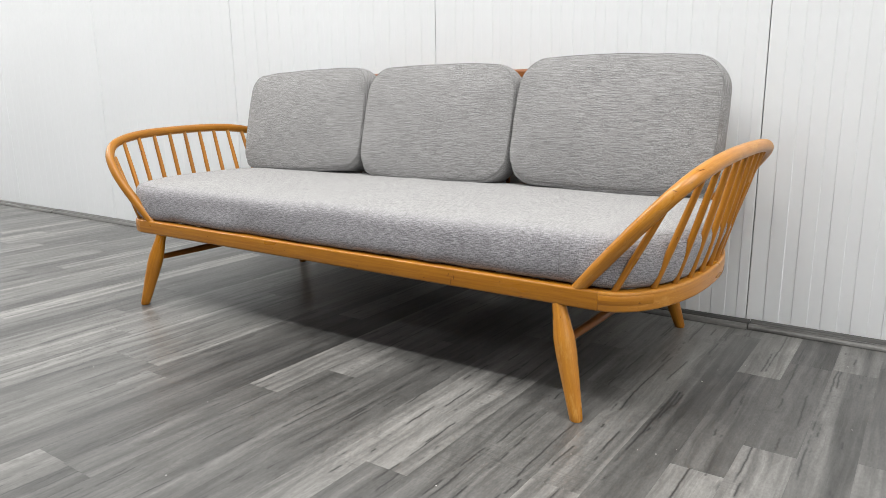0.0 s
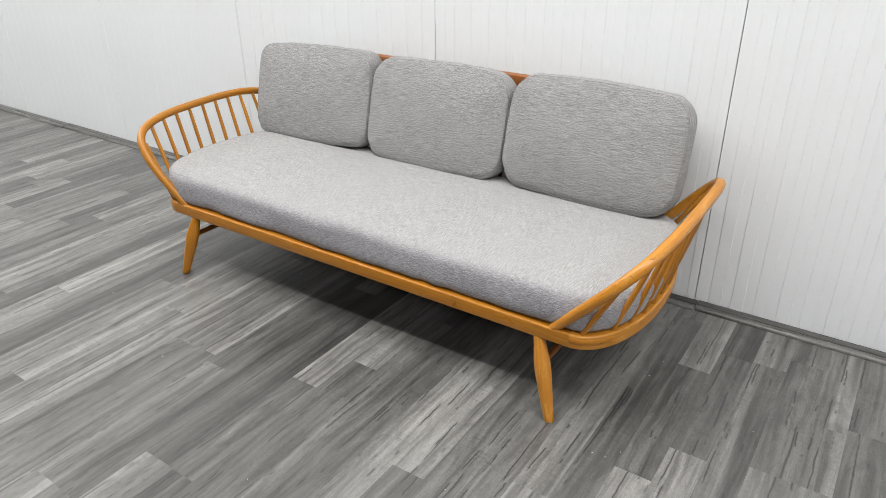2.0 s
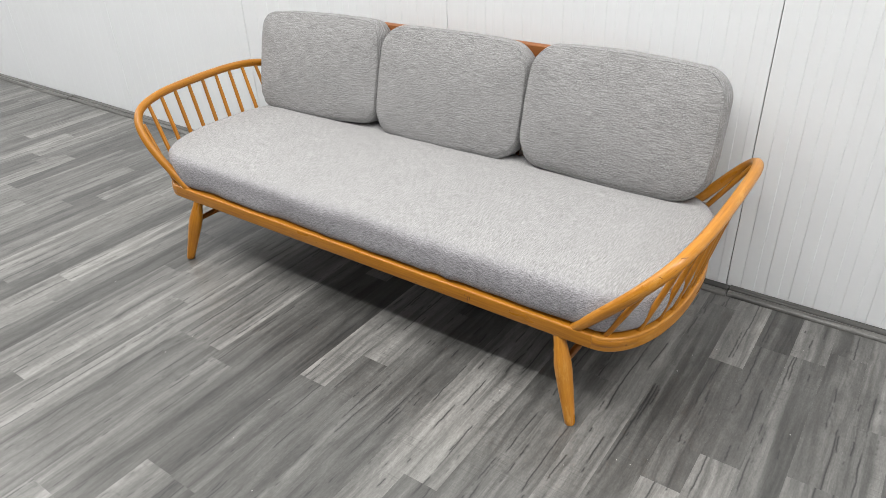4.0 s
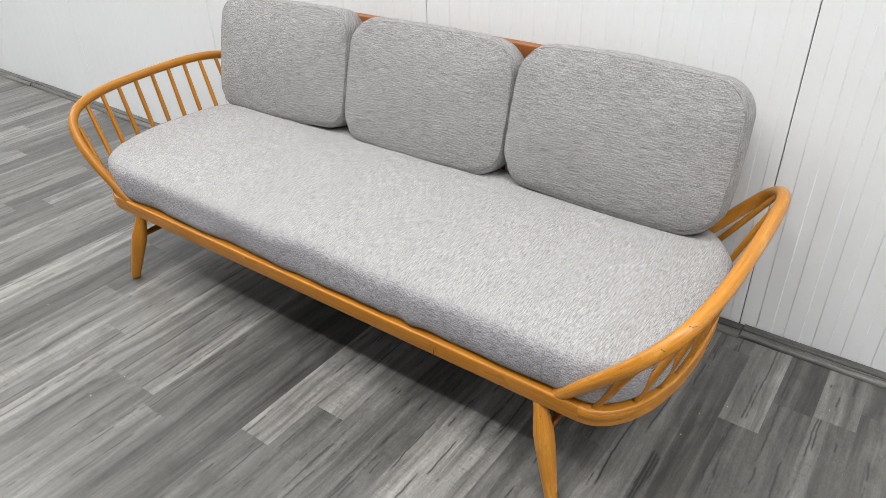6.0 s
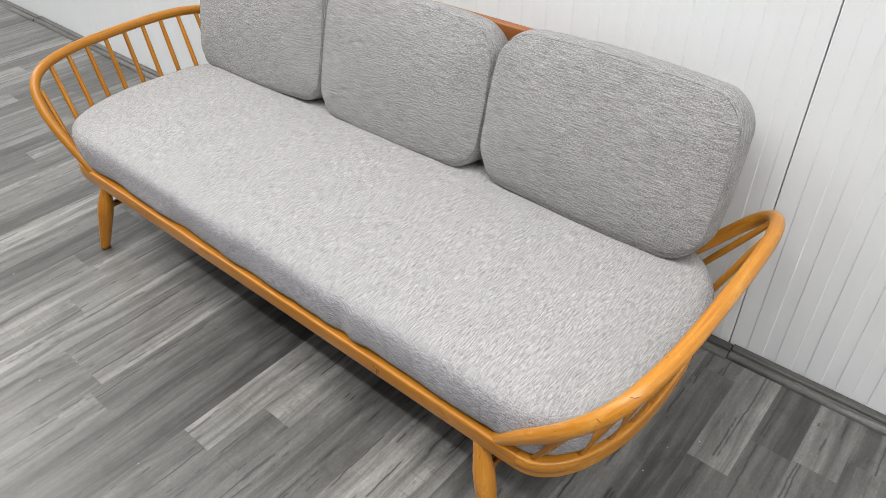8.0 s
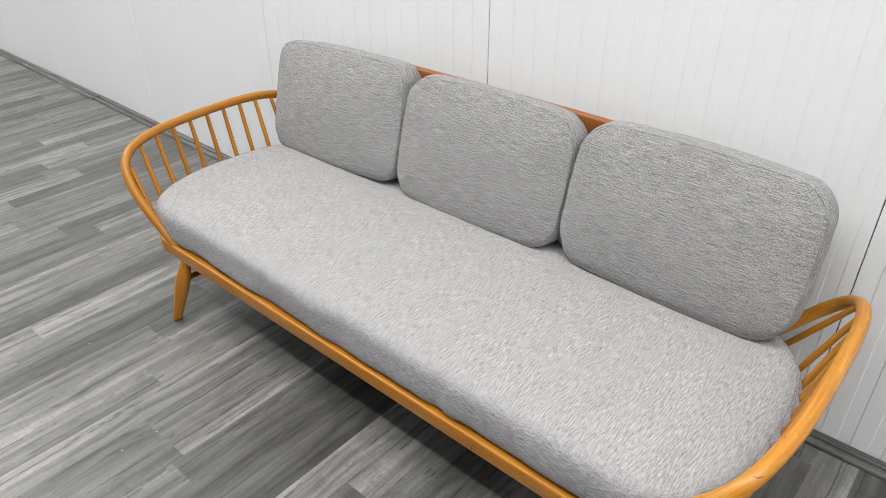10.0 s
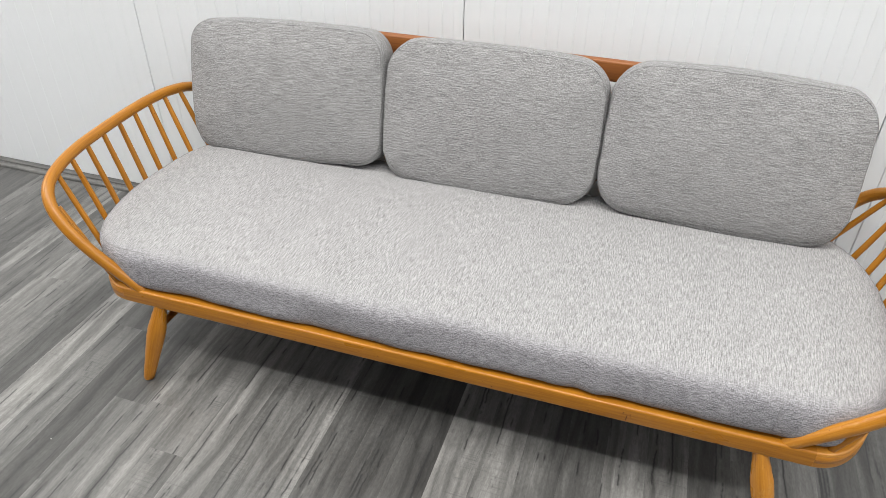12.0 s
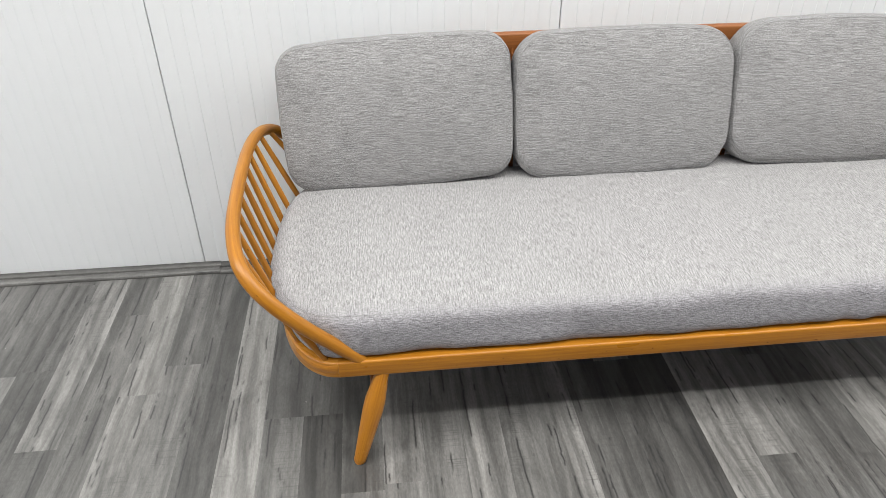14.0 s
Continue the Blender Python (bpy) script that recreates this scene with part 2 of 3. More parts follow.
HONEY = wood("honey_beech", (0.48, 0.196, 0.014), (0.31, 0.104, 0.006))
# the stretchers' beech, darkened in its colour for the shade below the seat
HONEY_SHADED = wood("shaded_honey_beech", (0.33, 0.112, 0.012), (0.20, 0.058, 0.006), 0.42)
HONEY_PALE = wood("honey_beech_worn", (0.53, 0.224, 0.024), (0.36, 0.128, 0.010), 0.36, 0.53)
RUSSET = wood("russet_elm", (0.30, 0.105, 0.025), (0.20, 0.062, 0.014), 0.4)
# side shades sit below the crown's, painting in the light from above
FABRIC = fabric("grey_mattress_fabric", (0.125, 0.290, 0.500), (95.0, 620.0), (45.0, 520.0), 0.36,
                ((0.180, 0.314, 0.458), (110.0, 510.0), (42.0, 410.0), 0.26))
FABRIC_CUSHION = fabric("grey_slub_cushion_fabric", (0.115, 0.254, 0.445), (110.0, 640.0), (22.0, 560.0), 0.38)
# cover fabric for seams and piping, darkened to paint the shade along a seam
FABRIC_SEAM_SHADE = fabric("seam_shaded_piping_fabric", (0.125, 0.235, 0.375), (115.0, 900.0), (34.0, 660.0))
STRIP = laminate("grey_laminate")
STRIP_PALE = laminate("pale_grey_laminate", False, 1.08)
STRIP_DIM = laminate("dim_grey_laminate", False, 0.86)
STRIP_FAR = laminate("grey_laminate_far", True)
WHITE_PANEL = painted("white_coated_steel", (0.768, 0.79, 0.812), 0.38, 0.03, 0.12)
JOINT_DARK = painted("joint_shadow_seal", (0.14, 0.14, 0.14), 0.7)
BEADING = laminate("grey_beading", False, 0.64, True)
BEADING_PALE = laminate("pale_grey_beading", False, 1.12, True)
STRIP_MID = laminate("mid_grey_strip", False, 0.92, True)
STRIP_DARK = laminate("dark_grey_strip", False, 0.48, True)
UNDERLAY = painted("dark_underlay", (0.03, 0.03, 0.03), 0.8)
CRACK = painted("brown_crack", (0.13, 0.045, 0.012), 0.8)
NICK = painted("brown_nick", (0.13, 0.048, 0.012), 0.8)
PALE_FILLER = painted("pale_filler", (0.42, 0.41, 0.40), 0.8)
WHITE_FLAKE = painted("white_flakes", (0.75, 0.74, 0.72), 0.8)
WEBBING = painted("dark_webbing", (0.05, 0.035, 0.025), 0.9)
PLASTER_DIM = painted("grey_plaster", (0.28, 0.28, 0.28), 0.8)
PLASTER = painted("light_grey_plaster", (0.50, 0.50, 0.495), 0.8)


# ---- mesh helpers ----
def part(name, data, mat, parent=None, label="", smooth=True):
    """One mesh object from (verts, faces, uvs) or a bmesh, under a thing or a part."""
    mesh = bpy.data.meshes.new(name)
    if isinstance(data, bmesh.types.BMesh):
        data.to_mesh(mesh)
        data.free()
    else:
        verts, faces, uvs = data
        mesh.from_pydata(verts, [], faces)
        if uvs is not None:
            layer = mesh.uv_layers.new(name="UVMap")
            for poly in mesh.polygons:
                for li, corner in zip(poly.loop_indices, uvs[poly.index]):
                    layer.data[li].uv = corner
    mesh.materials.append(mat)
    for p in mesh.polygons:
        p.use_smooth = smooth
    ob = new(name, mesh)
    if parent is not None:
        ob.parent = parent
    if label:
        tagged(ob, label)
    return ob


def spline(ctrl, n):
    """Points evenly spaced along a Catmull-Rom curve through ctrl."""
    c = [Vector(p) for p in ctrl]
    c = [2 * c[0] - c[1]] + c + [2 * c[-1] - c[-2]]
    fine = []
    for i in range(1, len(c) - 2):
        for k in range(24):
            t = k / 24
            fine.append(0.5 * (2 * c[i] + (c[i + 1] - c[i - 1]) * t + (2 * c[i - 1] - 5 * c[i] + 4 * c[i + 1] - c[i + 2]) * t * t + (3 * c[i] - c[i - 1] - 3 * c[i + 1] + c[i + 2]) * t ** 3))
    fine.append(c[-2])
    run = [0.0]
    for a, b in zip(fine, fine[1:]):
        run.append(run[-1] + (b - a).length)
    out, j = [], 0
    for k in range(n):
        s = run[-1] * k / (n - 1)
        while j < len(run) - 2 and run[j + 1] < s:
            j += 1
        f = (s - run[j]) / max(1e-9, run[j + 1] - run[j])
        out.append(fine[j].lerp(fine[j + 1], min(1.0, f)))
    return out


def sweep(path, section, up, closed=False):
    """Sweeps section(i, n) = [(side, up) offsets] along path; up: a vector, or one per point. UVs are in metres."""
    n = len(path)
    verts, rings, run = [], [], 0.0
    lengths = []
    for i, p in enumerate(path):
        a = path[i - 1] if (i or closed) else path[0]
        b = path[(i + 1) % n] if (i < n - 1 or closed) else path[-1]
        tangent = (b - a).normalized()
        u = up[i] if isinstance(up, list) else Vector(up)
        side = tangent.cross(u).normalized()
        u = side.cross(tangent).normalized()
        if i:
            run += (p - path[i - 1]).length
        lengths.append(run)
        ring = []
        for s, h in section(i, n):
            ring.append(len(verts))
            verts.append(p + side * s + u * h)
        rings.append(ring)
    k = len(rings[0])
    around = [0.0]
    for j in range(k):
        around.append(around[-1] + (verts[rings[n // 2][j]] - verts[rings[n // 2][(j + 1) % k]]).length)
    faces, uvs = [], []
    for i in range(n if closed else n - 1):
        i2 = (i + 1) % n
        end = lengths[i2] if i2 else lengths[-1] + (path[0] - path[-1]).length
        for j in range(k):
            j2 = (j + 1) % k
            faces.append((rings[i][j], rings[i][j2], rings[i2][j2], rings[i2][j]))
            uvs.append(((lengths[i], around[j]), (lengths[i], around[j + 1]), (end, around[j + 1]), (end, around[j])))
    if not closed:
        for ring, centre in ((rings[0][::-1], path[0]), (rings[-1], path[-1])):
            first = len(verts)
            verts += [verts[v].copy() for v in ring]
            faces.append(tuple(range(first, first + k)))
            uvs.append([(verts[v] - centre)[:2] for v in ring])
    return verts, faces, uvs


def oval(a, b, k=16):
    return [(a * math.cos(2 * math.pi * j / k), b * math.sin(2 * math.pi * j / k)) for j in range(k)]


def rounded(w, h, r, k=4):
    """A rounded rectangle, w wide and h high, about the origin."""
    pts = []
    for cx, cy, a0 in ((w / 2 - r, h / 2 - r, 0), (-w / 2 + r, h / 2 - r, 90), (-w / 2 + r, -h / 2 + r, 180), (w / 2 - r, -h / 2 + r, 270)):
        for j in range(k + 1):
            a = radians(a0 + 90 * j / k)
            pts.append((cx + r * math.cos(a), cy + r * math.sin(a)))
    return pts


def thing(name, label, category, group="", kind="", at=(0, 0, 0)):
    ob = new(name)
    ob.location = at
    ob.empty_display_size = 0.1
    return tagged(ob, label, category, group, kind)


# ---- the couch frame ----
CX, YC, HALF = -0.006, -0.503, 0.346          # centre of the seat frame, and half its depth
RAIL_TOP, RAIL_LOW = 0.292, 0.247
JOINT_X, END_X, END_OUT = 0.840, 0.830, 0.150


def end_plan(y, inset=0.0):
    """How far from the couch's centre the rounded end reaches at y."""
    u = min(1.0, abs(y - YC) / (HALF - inset))
    return JOINT_X + (END_OUT - inset) * (1 - u ** 2.3) ** 0.5


def end_loop(inset, count, z):
    """Points round one end, from front to back."""
    out = []
    for i in range(count):
        a = math.pi * i / (count - 1)
        v = -math.cos(a)
        v = math.copysign(abs(v) ** 0.8, v)
        y = YC + v * (HALF - inset)
        out.append(Vector((end_plan(y, inset), y, z)))
    return out


couch = thing("studio_couch", "honey-varnished beech studio couch with bowed spindle arms by a white wall", "couch", at=(CX, YC, 0))


def couch_part(name, data, mat, label="", parent=None):
    verts, faces, uvs = data
    return part(name, ([v - Vector((0, YC, 0)) for v in verts], faces, uvs), mat, parent or couch, label)


mid_z = (RAIL_TOP + RAIL_LOW) / 2
rail_h = RAIL_TOP - RAIL_LOW
rail_section = rounded(0.034, rail_h, 0.006)
end_section = rounded(0.0334, rail_h - 0.0006, 0.006)
rail_y = YC - HALF + 0.017
front_path = [Vector((-JOINT_X + 2 * JOINT_X * i / 30, rail_y, mid_z)) for i in range(31)]
front_rail = couch_part("front_rail", sweep(front_path, lambda i, n: rail_section, (0, 0, 1)), HONEY)
back_path = [Vector((-JOINT_X + 2 * JOINT_X * i / 12, YC + HALF - 0.017, mid_z)) for i in range(13)]
couch_part("rear_rail", sweep(back_path, lambda i, n: rail_section, (0, 0, 1)), HONEY)
for side in (1, -1):
    loop = end_loop(0.017, 120, mid_z)
    loop = [Vector((JOINT_X - 0.001, rail_y, mid_z)), Vector((JOINT_X + 0.004, rail_y, mid_z))] + [p for p in loop if p.x > JOINT_X + 0.012] + [Vector((JOINT_X + 0.004, YC + HALF - 0.017, mid_z)), Vector((JOINT_X - 0.001, YC + HALF - 0.017, mid_z))]
    loop = spline(loop, 64)
    loop = [Vector((side * p.x, p.y, p.z)) for p in loop]
    end_rail = couch_part("end_rail", sweep(loop, lambda i, n: end_section, (0, 0, 1)), HONEY_PALE, "steam-bent end rail of paler beech")
    # the tongue of the scarf joint, let into the outer face of the rail
    tongue = [p for p in loop if p.y < YC and abs(p.x) < 0.925]
    inward = [(Vector((0, YC, 0)) - Vector((0, p.y, 0))) for p in tongue]
    s = 1 if side > 0 else -1
    plate = rounded(0.0025, 0.021, 0.0008, 1)
    couch_part("scarf_joint", sweep(tongue, lambda i, n: [(a + s * 0.01605, b + 0.004) for a, b in plate], (0, 0, 1)), HONEY, "darker inlaid scarf joint", end_rail)

# arm bows: hoops bent in one plane that leans outwards
LEAN_OUT, BOW_X = 0.90, 0.788
BOW = ((-0.828, 0.268), (-0.838, 0.312), (-0.847, 0.365), (-0.852, 0.415), (-0.849, 0.462), (-0.833, 0.505), (-0.798, 0.537), (-0.739, 0.556), (-0.655, 0.568), (-0.555, 0.572),
       (-0.445, 0.573), (-0.345, 0.571), (-0.257, 0.565), (-0.184, 0.552), (-0.127, 0.528), (-0.095, 0.493), (-0.092, 0.450), (-0.107, 0.403), (-0.125, 0.352), (-0.144, 0.300), (-0.155, 0.268))


def bow_point(side, y, z):
    out = BOW_X
    if side < 0:
        # the bow of this end stands a little higher at the back and further forward at the front
        free = min(1.0, max(0.0, (z - 0.30) / 0.2))
        ahead = min(1.0, max(0.0, (-0.35 - y) / 0.3))
        z += free * (0.003 + 0.005 * (1.0 - ahead))
        y -= 0.010 * ahead * free
        out += 0.003
    return Vector((side * (out + LEAN_OUT * (z - 0.288)), y, z))


def bow_height(y):
    for (y0, z0), (y1, z1) in zip(BOW[4:], BOW[5:]):
        if y0 <= y <= y1:
            return z0 + (z1 - z0) * (y - y0) / (y1 - y0)
    return 0.5


for side in (1, -1):
    path = spline([bow_point(side, y, z) for y, z in BOW], 120)
    out = Vector((side, 0, -LEAN_OUT)).normalized()

    def bow_section(i, n):
        f = i / (n - 1)
        thick = 0.0165 - 0.0025 * (abs(2 * f - 1) ** 6)
        return oval(0.0148, thick, 18)

    bow = couch_part("arm_bow", sweep(path, bow_section, out), HONEY_PALE if side > 0 else HONEY)
    if side > 0:
        worn_bow = bow
    for k in range(11):
        y = -0.820 + 0.0665 * k
        top = bow_point(side, y, bow_height(y) - (0.004 if k else 0.02))
        base = Vector((side * (end_plan(y - 0.008, 0.016)), y - 0.009, RAIL_TOP - 0.008))
        pts = [base.lerp(top, i / 8) for i in range(9)]
        couch_part("spindle", sweep(pts, lambda i, n: oval(0.0068 + 0.0012 * math.sin(math.pi * i / (n - 1)), 0.0068 + 0.0012 * math.sin(math.pi * i / (n - 1)), 10), (0, 1, 0)), HONEY)

# dark nicks and pinholes in the varnish of the front rail, and two cracks across the bow
def sliver(centre, along, across, length, width):
    a, b = Vector(along).normalized() * length / 2, Vector(across).normalized() * width / 2
    n = a.cross(b).normalized() * 0.0006
    tips = [centre - a, centre + b * 0.8 - a * 0.2, centre + a, centre - b + a * 0.25]
    verts = [p - n for p in tips] + [p + n for p in tips]
    return verts, [(3, 2, 1, 0), (4, 5, 6, 7)] + [(i, (i + 1) % 4, 4 + (i + 1) % 4, 4 + i) for i in range(4)], None


FACE_Y = YC - HALF - 0.0002
for x, z, length, width, lean in ((0.463, 0.262, 0.024, 0.0026, 86), (0.470, 0.272, 0.016, 0.0018, 100), (0.455, 0.276, 0.010, 0.0020, 70), (-0.12, 0.268, 0.004, 0.0024, 0), (0.16, 0.259, 0.004, 0.0022, 10), (-0.47, 0.272, 0.003, 0.0022, 0),
                                (0.655, 0.252, 0.014, 0.0020, 4), (0.28, 0.256, 0.010, 0.0014, 12), (-0.34, 0.257, 0.003, 0.0020, 30), (0.60, 0.279, 0.003, 0.0024, 0)):
    a = radians(lean)
    couch_part("nick", sliver(Vector((x, FACE_Y, z)), (math.cos(a), 0, math.sin(a)), (-math.sin(a), 0, math.cos(a)), length, width), NICK, "", front_rail)
bow_path = spline([bow_point(1, y, z) for y, z in BOW], 120)


def bow_skin(y, along, turn):
    """A point on the skin of the bow: `along` metres on from y, `turn` degrees outwards from its upper side."""
    i = min(range(5, 60), key=lambda k: abs(bow_path[k].y - y))
    tangent = (bow_path[i + 1] - bow_path[i - 1]).normalized()
    up = (Vector((0, -0.5, 1)) - tangent * tangent.dot(Vector((0, -0.5, 1)))).normalized()
    outer = tangent.cross(up) * (1 if tangent.cross(up).x > 0 else -1)
    a = radians(turn)
    return bow_path[i] + tangent * along + (up * math.cos(a) + outer * math.sin(a)) * 0.0154


for y, bends in ((-0.795, ((-0.002, 0), (0.001, 10), (0.002, 22), (0.007, 28), (0.011, 36))), (-0.834, ((0.0, 14), (0.002, 26), (0.002, 36), (0.004, 42)))):
    line = [bow_skin(y, along, turn) for along, turn in bends]
    couch_part("crack", sweep(line, lambda i, n: oval(0.0007, 0.0005, 6), (0, -0.3, 1)), CRACK, "", worn_bow)

# turned legs and their stretchers, whose colour holds the shade under the seat
LEG = ((0.0, 0.0125), (0.012, 0.0145), (0.20, 0.0178), (0.42, 0.0217), (0.58, 0.0240), (0.68, 0.0240), (0.80, 0.0205), (0.92, 0.0168), (1.0, 0.0160))


def leg_radius(f):
    for (f0, r0), (f1, r1) in zip(LEG, LEG[1:]):
        if f <= f1:
            t = (f - f0) / (f1 - f0)
            t = t * t * (3 - 2 * t) if f0 > 0.4 else t
            return r0 + (r1 - r0) * t
    return LEG[-1][1]


legs = {}
for sx in (1, -1):
    for name, foot, top in (("front", (0.813, -0.878), (0.742, -0.832)), ("rear", (0.813, -0.126), (0.742, -0.174))):
        a, b = Vector((sx * foot[0], foot[1], 0.0)), Vector((sx * top[0], top[1], RAIL_LOW + 0.004))
        pts = [a.lerp(b, f) for f in (0.0, 0.012, 0.06, 0.12, 0.2, 0.28, 0.35, 0.42, 0.47, 0.52, 0.56, 0.6, 0.64, 0.68, 0.73, 0.78, 0.83, 0.88, 0.94, 1.0)]
        fs = [0.0, 0.012, 0.06, 0.12, 0.2, 0.28, 0.35, 0.42, 0.47, 0.52, 0.56, 0.6, 0.64, 0.68, 0.73, 0.78, 0.83, 0.88, 0.94, 1.0]
        data = sweep(pts, lambda i, n: oval(leg_radius(fs[i]), leg_radius(fs[i]), 20), (0, 1, 0))
        for i in range(20):
            data[0][i].z = 0.0
        couch_part("leg", data, HONEY_PALE if (sx > 0 and name == "front") else HONEY)
        legs[sx, name] = (a, b)
    a = legs[sx, "front"][0].lerp(legs[sx, "front"][1], 0.66)
    b = legs[sx, "rear"][0].lerp(legs[sx, "rear"][1], 0.66)
    pts = [a.lerp(b, i / 12) for i in range(13)]
    couch_part("stretcher", sweep(pts, lambda i, n: oval(0.009 + 0.003 * math.sin(math.pi * i / (n - 1)), 0.009 + 0.003 * math.sin(math.pi * i / (n - 1)), 12), (0, 0, 1)), HONEY_SHADED, "turned stretcher, its beech darkened for the shade under the seat")

# back: crest rail, lower rail and back spindles
crest = [Vector((-0.86 + 1.72 * i / 40, -0.100 + 0.012 * (1 - (2 * i / 40 - 1) ** 2), 0.748)) for i in range(41)]
couch_part("crest_rail", sweep(crest, lambda i, n: rounded(0.022, 0.062 - 0.02 * abs(2 * i / 40 - 1) ** 5, 0.008), (0, -0.12, 1)), RUSSET, "reddish-brown curved top back rail")
lower = [Vector((-0.86 + 1.72 * i / 20, -0.150, 0.46)) for i in range(21)]
couch_part("lower_back_rail", sweep(lower, lambda i, n: rounded(0.02, 0.035, 0.006), (0, -0.2, 1)), RUSSET)
for i in range(15):
    x = -0.77 + 1.54 * i / 14
    pts = [Vector((x, -0.168, RAIL_TOP - 0.006)).lerp(Vector((x, -0.094, 0.735)), j / 6) for j in range(7)]
    couch_part("back_spindle", sweep(pts, lambda i, n: oval(0.007, 0.007, 8), (0, 1, 0)), RUSSET)
# webbing across the frame, under the mattress
for i in range(17):
    x = -0.80 + 1.60 * i / 16
    pts = [Vector((x, -0.840 + 0.66 * j / 6, 0.276 - 0.010 * math.sin(math.pi * j / 6))) for j in range(7)]
    couch_part("web_strap", sweep(pts, lambda i, n: rounded(0.06, 0.004, 0.0015, 1), (0, 0, 1)), WEBBING)


# ---- mattress ----
def mattress_ring(inset, z, ends=44, straight=300):
    """A closed loop of the mattress's plan, drawn in by inset, at height z."""
    h = max(0.0, 0.340 - inset)
    e = 0.152 - inset if inset < 0.08 else 0.072 * max(0.0, 1 - (inset - 0.08) / 0.260)
    e += 0.021 * max(0.0, min(1.0, (z - 0.315) / 0.06)) * max(0.0, 1 - inset / 0.2)
    cy = YC
    pts = []
    for i in range(straight):
        pts.append([-END_X + 2 * END_X * i / straight, cy - h])
    for i in range(ends):
        v = -math.cos(math.pi * i / ends)
        v = math.copysign(abs(v) ** 0.8, v)
        pts.append([END_X + e * max(0.0, 1 - abs(v) ** 2.6) ** 0.5, cy + v * h])
    for i in range(straight):
        pts.append([END_X - 2 * END_X * i / straight, cy + h])
    for i in range(ends):
        v = math.cos(math.pi * i / ends)
        v = math.copysign(abs(v) ** 0.8, v)
        pts.append([-END_X - e * max(0.0, 1 - abs(v) ** 2.6) ** 0.5, cy + v * h])
    return [Vector((x, y, z)) for x, y in pts]


def soft_noise(p, scale):
    return noise.noise(Vector(p) * scale)


PROFILE = ((0.075, 0.2890, 0), (0.034, 0.2895, 0), (0.020, 0.2925, 1), (0.008, 0.298, 1), (0.002, 0.307, 1), (-0.001, 0.322, 1), (0.0, 0.345, 1), (0.0015, 0.366, 1), (0.0035, 0.385, 1),
           (0.0085, 0.3975, 1), (0.0165, 0.4062, 1), (0.030, 0.4118, 1), (0.054, 0.4150, 1), (0.083, 0.4170, 1), (0.115, 0.4182, 1), (0.16, 0.4195, 1), (0.21, 0.4205, 1), (0.27, 0.4210, 1), (0.340, 0.4210, 1))


def mattress_mesh():
    verts, faces, uvs, rings = [], [], [], []
    coords = []
    base = mattress_ring(0.0, 0)
    run = [0.0]
    for a, b in zip(base, base[1:] + base[:1]):
        run.append(run[-1] + (b - a).length)
    girth = [0.0]
    for a, b in zip(PROFILE, PROFILE[1:]):
        girth.append(girth[-1] + math.hypot(b[0] - a[0], b[1] - a[1]))
    for r, (inset, z, free) in enumerate(PROFILE):
        ring = mattress_ring(inset, z)
        wider, narrower = mattress_ring(0.0, 0), mattress_ring(0.02, 0)
        ids = []
        for p, o1, o2 in zip(ring, wider, narrower):
            x, y = p.x, p.y
            if free:
                side_w = max(0.0, 1 - inset / 0.05)
                wave = soft_noise((x * 1.0, y * 1.0, 3.0), 5.2) * 0.5 + soft_noise((x, y, 9.0), 13.0) * 0.3
                # the bottom edge of the cover rides up and down along the rail
                low = max(0.0, 1 - max(0.0, z - 0.293) / 0.05)
                p.z += 0.010 * low * max(0.0, wave + 0.05) * side_w
                bulge = (soft_noise((x, y, z * 2), 6.5) * 0.006 + soft_noise((x, y * 0.6, z * 1.2), 19.0) * 0.0022) * side_w
                out = (o1 - o2).normalized()
                if y < YC:
                    for dent, wide, deep in ((0.345, 0.026, 0.0050), (0.390, 0.022, -0.0040), (-0.30, 0.030, 0.0040), (0.02, 0.05, 0.0030), (-0.62, 0.035, 0.0030)):
                        bulge -= deep * math.exp(-((x - dent) / wide) ** 2) * side_w
                p += out * bulge
                for crease, wide, high, y0 in ((0.500, 0.009, 0.0016, -0.66), (0.540, 0.007, 0.0019, -0.60), (0.575, 0.008, 0.0014, -0.56), (0.330, 0.010, 0.0012, -0.70)):
                    p.z += high * math.exp(-((x - crease - 0.12 * (y - y0)) / wide) ** 2) * math.exp(-((y - y0) / 0.14) ** 2) * (1 if z > 0.38 else 0)
                p.z += (soft_noise((x, y, 0.5), 2.6) * 0.0045 + soft_noise((x, y, 4.5), 8.0) * 0.0018) * min(1.0, max(0.0, (z - 0.35) / 0.06))
            ids.append(len(verts))
            verts.append(p)
            coords.append((x, y))
        rings.append(ids)
    n = len(rings[0])
    for r in range(len(rings) - 1):
        for j in range(n):
            j2 = (j + 1) % n
            f = (rings[r][j], rings[r][j2], rings[r + 1][j2], rings[r + 1][j])
            faces.append(f)
            z0, z1 = girth[r], girth[r + 1]
            uvs.append([(run[j], z0), (run[j + 1], z0), (run[j + 1], z1), (run[j], z1)])
    faces.append(tuple(reversed(rings[0])))
    uvs.append([coords[v] for v in reversed(rings[0])])
    return verts, faces, uvs, rings, coords


mattress = thing("seat_mattress", "long grey woven seat mattress with rounded ends on the couch", "mattress", at=(CX, YC, 0.29))
mv, mf, mu, mrings, mplan = mattress_mesh()
shift = Vector((0, YC, 0.29))
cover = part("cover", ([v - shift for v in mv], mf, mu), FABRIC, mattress)
